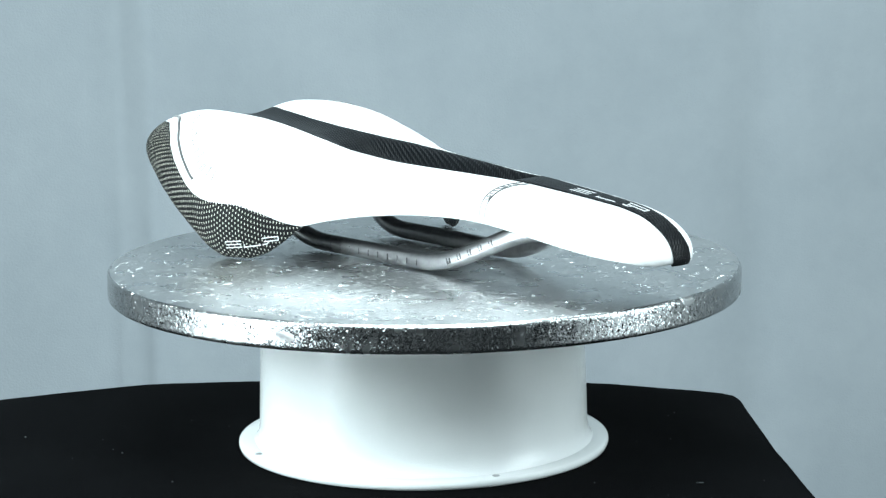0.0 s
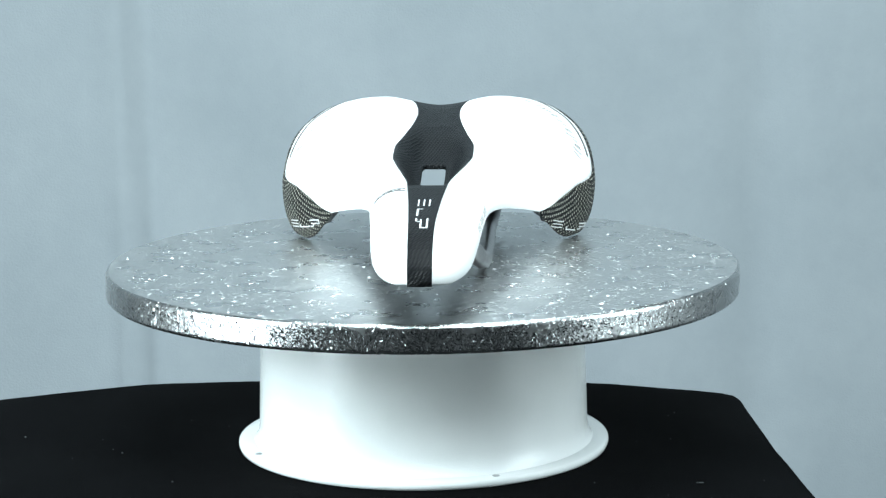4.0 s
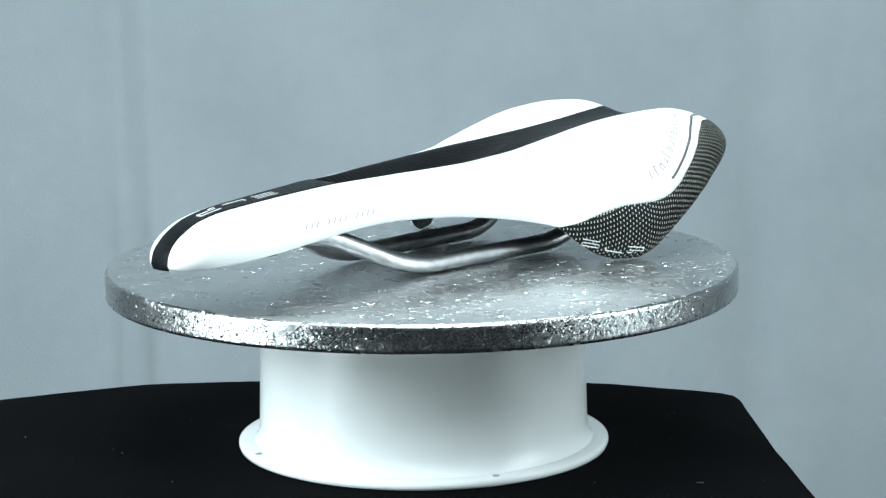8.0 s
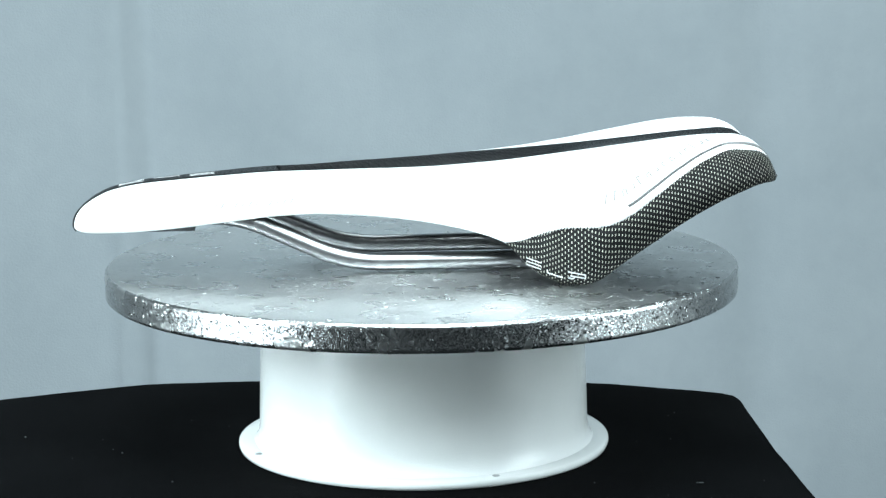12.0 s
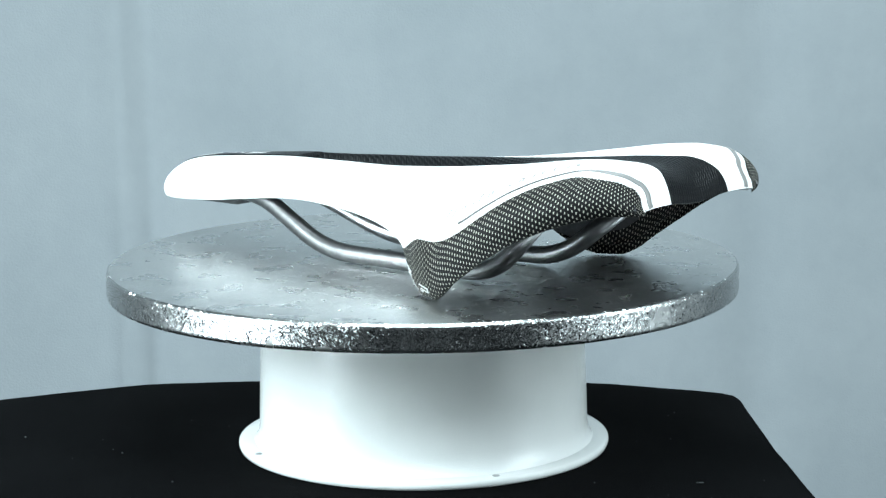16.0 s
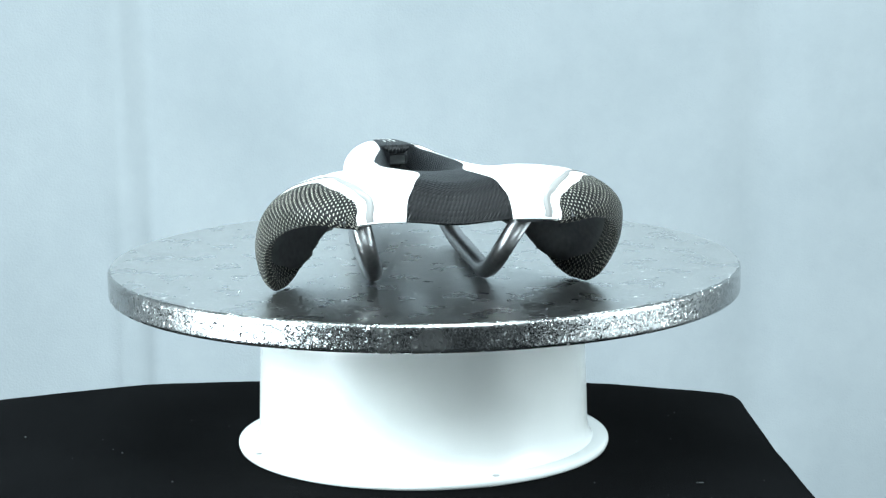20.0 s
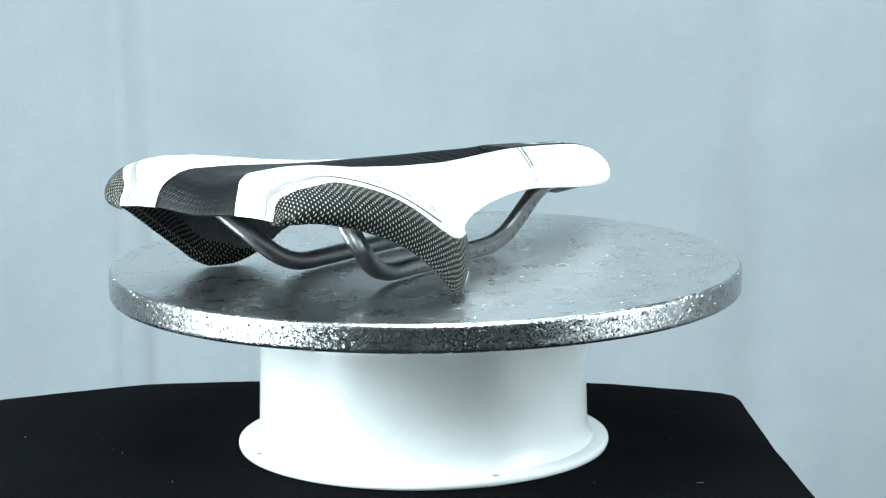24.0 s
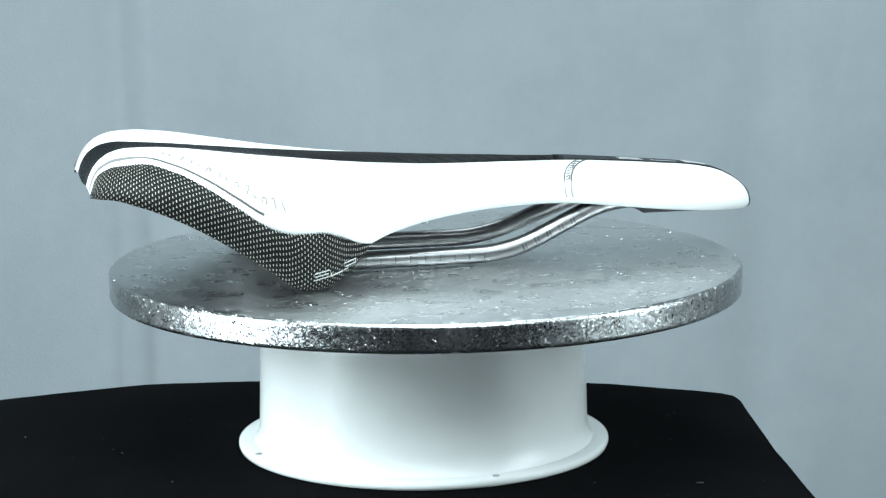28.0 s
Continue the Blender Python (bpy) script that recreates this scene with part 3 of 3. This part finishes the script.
            for q, r in zip(pts, pts[1:]):
                run.append(run[-1] + (r - q).length)
            rows.append(pts)
            uvs.append([run[17] - r for r in run])
        # threads run by the flank's length, and by each line's own length round the rear end
        back = max(i for i, x in enumerate(wx) if x < -114)
        u = [[along_edge(x)] * len(rows[0]) for x in wx]
        for i in range(back, -1, -1):
            u[i] = [t - (q - r).length for t, q, r in zip(u[i + 1], rows[i], rows[i + 1])]
        uvs = [list(zip(a, b)) for a, b in zip(u, uvs)]
        part("wing_cover", sheet(rows, uvs, flip=side > 0), WEAVE, ob, "black woven wing cover with pale threads")
    # moulded shell below
    for side in (1, -1):
        rows = []
        for x in stations(-133.6, 136.5, 90):
            a = s_at_y(x, HOLE_HALF(x) + 4.5) if -40 < x < HOLE_FRONT else 0.0
            b = 2.96 if x > -30 else min(2.96, under_edge(x) + 0.05)
            rows.append([on_saddle(x, a + (b - a) * j / 30, side, -2.6) for j in range(31)])
            if -66 < x < 57.5:
                for j, q in enumerate(rows[-1]):
                    k = min(1, 1.5 - 1.5 * min(1, abs(q.y * 1000) / STRIP(x)))
                    q.z -= SINK(x) / 1000 * k * k * (3 - 2 * k)
        solid(part("shell_half", sheet(rows, flip=side > 0), SHELL, ob, "dark moulded plastic shell"), 0.0016)
    part("nose_clamp", slab(0.088, 0.117, -0.013, 0.013, 0.0157, 0.0230, 0.003), SHELL, ob, "black plastic rail holder under the nose")
    for side in (1, -1):
        path = rounded_path([(0.100, side * 0.0085, 0.0215), (0.074, side * 0.0135, 0.0225), (0.031, side * 0.0205, 0.0040), (-0.056, side * 0.0215, 0.0040), (-0.0905, side * 0.0310, 0.0335)], 0.014, 10)
        rail = part("rail", tube(path, 0.0036, 16), STEEL, ob, "brushed metal rail")
        if side < 0:
            for k in range(10):
                x = 0.020 - 0.0060 * k
                part("scale_mark", slab(x - 0.00012, x + 0.00012, -0.02483, -0.0244, 0.0028, 0.0052), DARK_INK, rail)
            for k in range(5):
                x = 0.0365 + 0.0052 * k
                z = 0.0040 + (x - 0.031) * 0.43
                y = -0.0205 + (x - 0.031) * 0.163 - 0.0034
                bm = slab(-0.0003, 0.0003, -0.00022, 0.00022, -0.0012, 0.0012)
                for dx in ((-0.0015, 0.0015) if k % 2 else (0.0, 0.0014)):
                    bmesh.ops.create_cube(bm, size=1.0, matrix=Matrix.Translation((dx, 0, 0)) @ Matrix.Diagonal((0.0005, 0.00044, 0.0022, 1)))
                bmesh.ops.transform(bm, verts=bm.verts, matrix=pose(x, y, z, 0, -23, 0))
                part("etched_mark", bm, DARK_INK, rail, smooth=False)
        part("rail_socket", slab(-0.0985, -0.083, side * 0.0315 - 0.0075, side * 0.0315 + 0.0075, 0.0300, 0.0385, 0.003), SHELL, ob)
    def inward(x, far, side, lift=0.15):
        """A place on the cover some millimetres up from the woven edge."""
        s, gone = WEAVE_TOP(x), 0.0
        q = on_saddle(x, s, side)
        while gone < far and s > 0.05:
            s -= 0.002
            r = on_saddle(x, s, side)
            gone += (r - q).length * 1000
            q = r
        return on_saddle(x, s, side, lift), normal_at(x, s, side)
    away = curve([(-135.4, 4.4), (-131, 5.0), (-126, 5.6), (-118, 5.8), (-100, 5.0), (-80, 4.4), (-63, 4.0)])
    for side in (1, -1):
        pts, nrm = zip(*[inward(-74.0 - (135.3 - 74.0) * i / 99, away(-74.0 - (135.3 - 74.0) * i / 99), side) for i in range(100)])
        wide = [0.00055 + 0.0008 * min(1, max(0, (i - 60) / 25)) for i in range(100)]
        band(pts[:63], nrm[:63], wide[:63], STRIPE_INK, ob, "pinstripe", "thin grey pinstripe")
        band(pts[62:], nrm[62:], wide[62:], SILVER_BAND, ob, "silver_band", "pale silver band across the rear of the wing")
        # pale slanted writing, too faint to read: upright, looped and low strokes by turns
        shapes = (((0, -1), (0, 1)), ((0, -1), (0, 0.3), (0.8, 0.3), (0.8, -1)), ((0.7, 0.3), (0, 0.3), (0, -0.6), (0.7, -0.6)), ((0, -1), (0, 1), (0.7, 0.8)), ((0, -0.6), (0.7, -0.6), (0.7, 0.3)))
        for i in range(14):
            x = -66 - 3.2 * i
            q, n = inward(x, 11 + 0.35 * i, side, 0.06)
            d = (inward(x - 1, 11, side)[0] - inward(x + 1, 11, side)[0]).normalized()
            u = n.cross(d).normalized()
            if u.z < 0:
                u = -u
            pts = [q + (d * a + u * b * 1.25 + d * b * 0.3) * 0.0019 for a, b in shapes[(i * 3 + i // 4) % 5]]
            fine = [p0.lerp(p1, k / 3) for p0, p1 in zip(pts, pts[1:]) for k in range(3)] + [pts[-1]]
            band(fine, [n] * len(fine), 0.00026, FADED_INK, ob, "faint_mark")
    for i in range(13):
        x = 52.5 + 2.7 * i
        if i in (4, 9):
            continue
        z = 28.8 - 2.2 * i / 12
        lo, hi = 1.0, 2.9
        for _ in range(20):
            mid = (lo + hi) / 2
            lo, hi = (mid, hi) if section(x, mid)[1] > z else (lo, mid)
        q, n = on_saddle(x, lo, 1, 0.03), normal_at(x, lo, 1)
        u = (on_saddle(x, lo - 0.05, 1) - on_saddle(x, lo + 0.05, 1)).normalized()
        lean = u * 0.0011 + Vector((-0.0007, 0, 0))
        band([q - lean, q, q + lean], [n] * 3, 0.00022, PALE_INK, ob, "flank_mark")
    # printed band over one shoulder of the nose: two lines with small marks between them
    s0 = s_strip(62)
    bow = curve([(0, 66.5), (0.1, 61.8), (0.2, 58.8), (0.3, 57.4), (0.42, 57.0), (0.56, 58.4)])
    def on_band(t, shift):
        s = s0 + 0.03 + (2.9 - s0) * t
        x = bow(t) - shift * (1 - 0.5 * t)
        return on_saddle(x, s, -1, 0.12), normal_at(x, s, -1)
    for shift, half in ((0.0, 0.00034), (3.4, 0.00026)):
        # lower run in pale ink: glare on the flank is put into its colour
        for a, b, ink in ((0.0, 0.32, RING_INK), (0.32, 0.50, PALE_INK)):
            pts, nrm = zip(*[on_band(a + (b - a) * i / 39, shift) for i in range(40)])
            band(pts, nrm, half, ink, ob, "ring_mark", "thin grey printed line over the nose")
    for i in range(4):
        t = 0.04 + 0.07 * i
        for a, b in (((t, 0.9), (t + 0.02, 2.6)), ((t + 0.045, 0.9), (t + 0.05, 2.6)), ((t, 0.9), (t + 0.045, 0.9)))[:3 if i % 2 else 2]:
            ends = [on_band(*a), on_band(*b)]
            mid = on_band((a[0] + b[0]) / 2, (a[1] + b[1]) / 2)
            band([ends[0][0], mid[0], ends[1][0]], [ends[0][1], mid[1], ends[1][1]], 0.00020, RING_INK, ob, "ring_letter")
    # marks on nose strip and wings
    for kind, x in (("a", 88), ("b", 102), ("c", 116)):
        q = strip_point(x, 0.0) + Vector((0, 0, 0.0002))
        n = (strip_point(x + 2, 0) - strip_point(x - 2, 0)).normalized()
        out = n.cross(Vector((0, 1, 0))).normalized()
        if out.z < 0:
            out = -out
        glyph(kind, q, n, Vector((0, 1, 0)), out, 0.0100, 0.0046, WHITE_INK, ob)
    def low_place(x, z, side):
        lo, hi = 2.0, 3.0
        for _ in range(20):
            mid = (lo + hi) / 2
            lo, hi = (mid, hi) if section(x, mid)[1] > z else (lo, mid)
        return on_saddle(x, lo, side, 0.3), normal_at(x, lo, side)
    for side in (1, -1):
        line = [(-39.5, 7.6), (-47, 5.2), (-55, 4.2)] if side > 0 else [(-52, 6.5), (-45.5, 7.3), (-39.5, 8.6)]
        spots = [low_place(x, z, side) for x, z in line]
        along = (spots[2][0] - spots[0][0]).normalized()
        for kind, (q, n) in zip("abc", spots):
            d = (along - n * along.dot(n)).normalized()
            glyph(kind, q, d, n.cross(d).normalized(), n, 0.0070, 0.0030, WHITE_INK, ob)
    return ob


# ---- build ----
room()
backdrop()
table()
lint()
turntable()
BOARD = board()
SADDLE = saddle()
SADDLE_Y = 0.0039


def motions():
    turn = [(0, -49.75), (2, -71.0), (4, -92.25), (6, -113.53), (8, -134.83), (10, -156.15), (12, -177.47), (14, -198.82), (16, -220.2), (18, -241.6), (20, -263.0), (22, -284.3), (24, -305.35), (26, -326.3), (28, -347.2)]
    walk(BOARD, [(t, pose(0, 0, 0, 0, 0, a)) for t, a in turn])
    walk(SADDLE, [(t, pose(0, 0, 0, 0, 0, a) @ pose(0, SADDLE_Y, 0.0)) for t, a in turn])


motions()
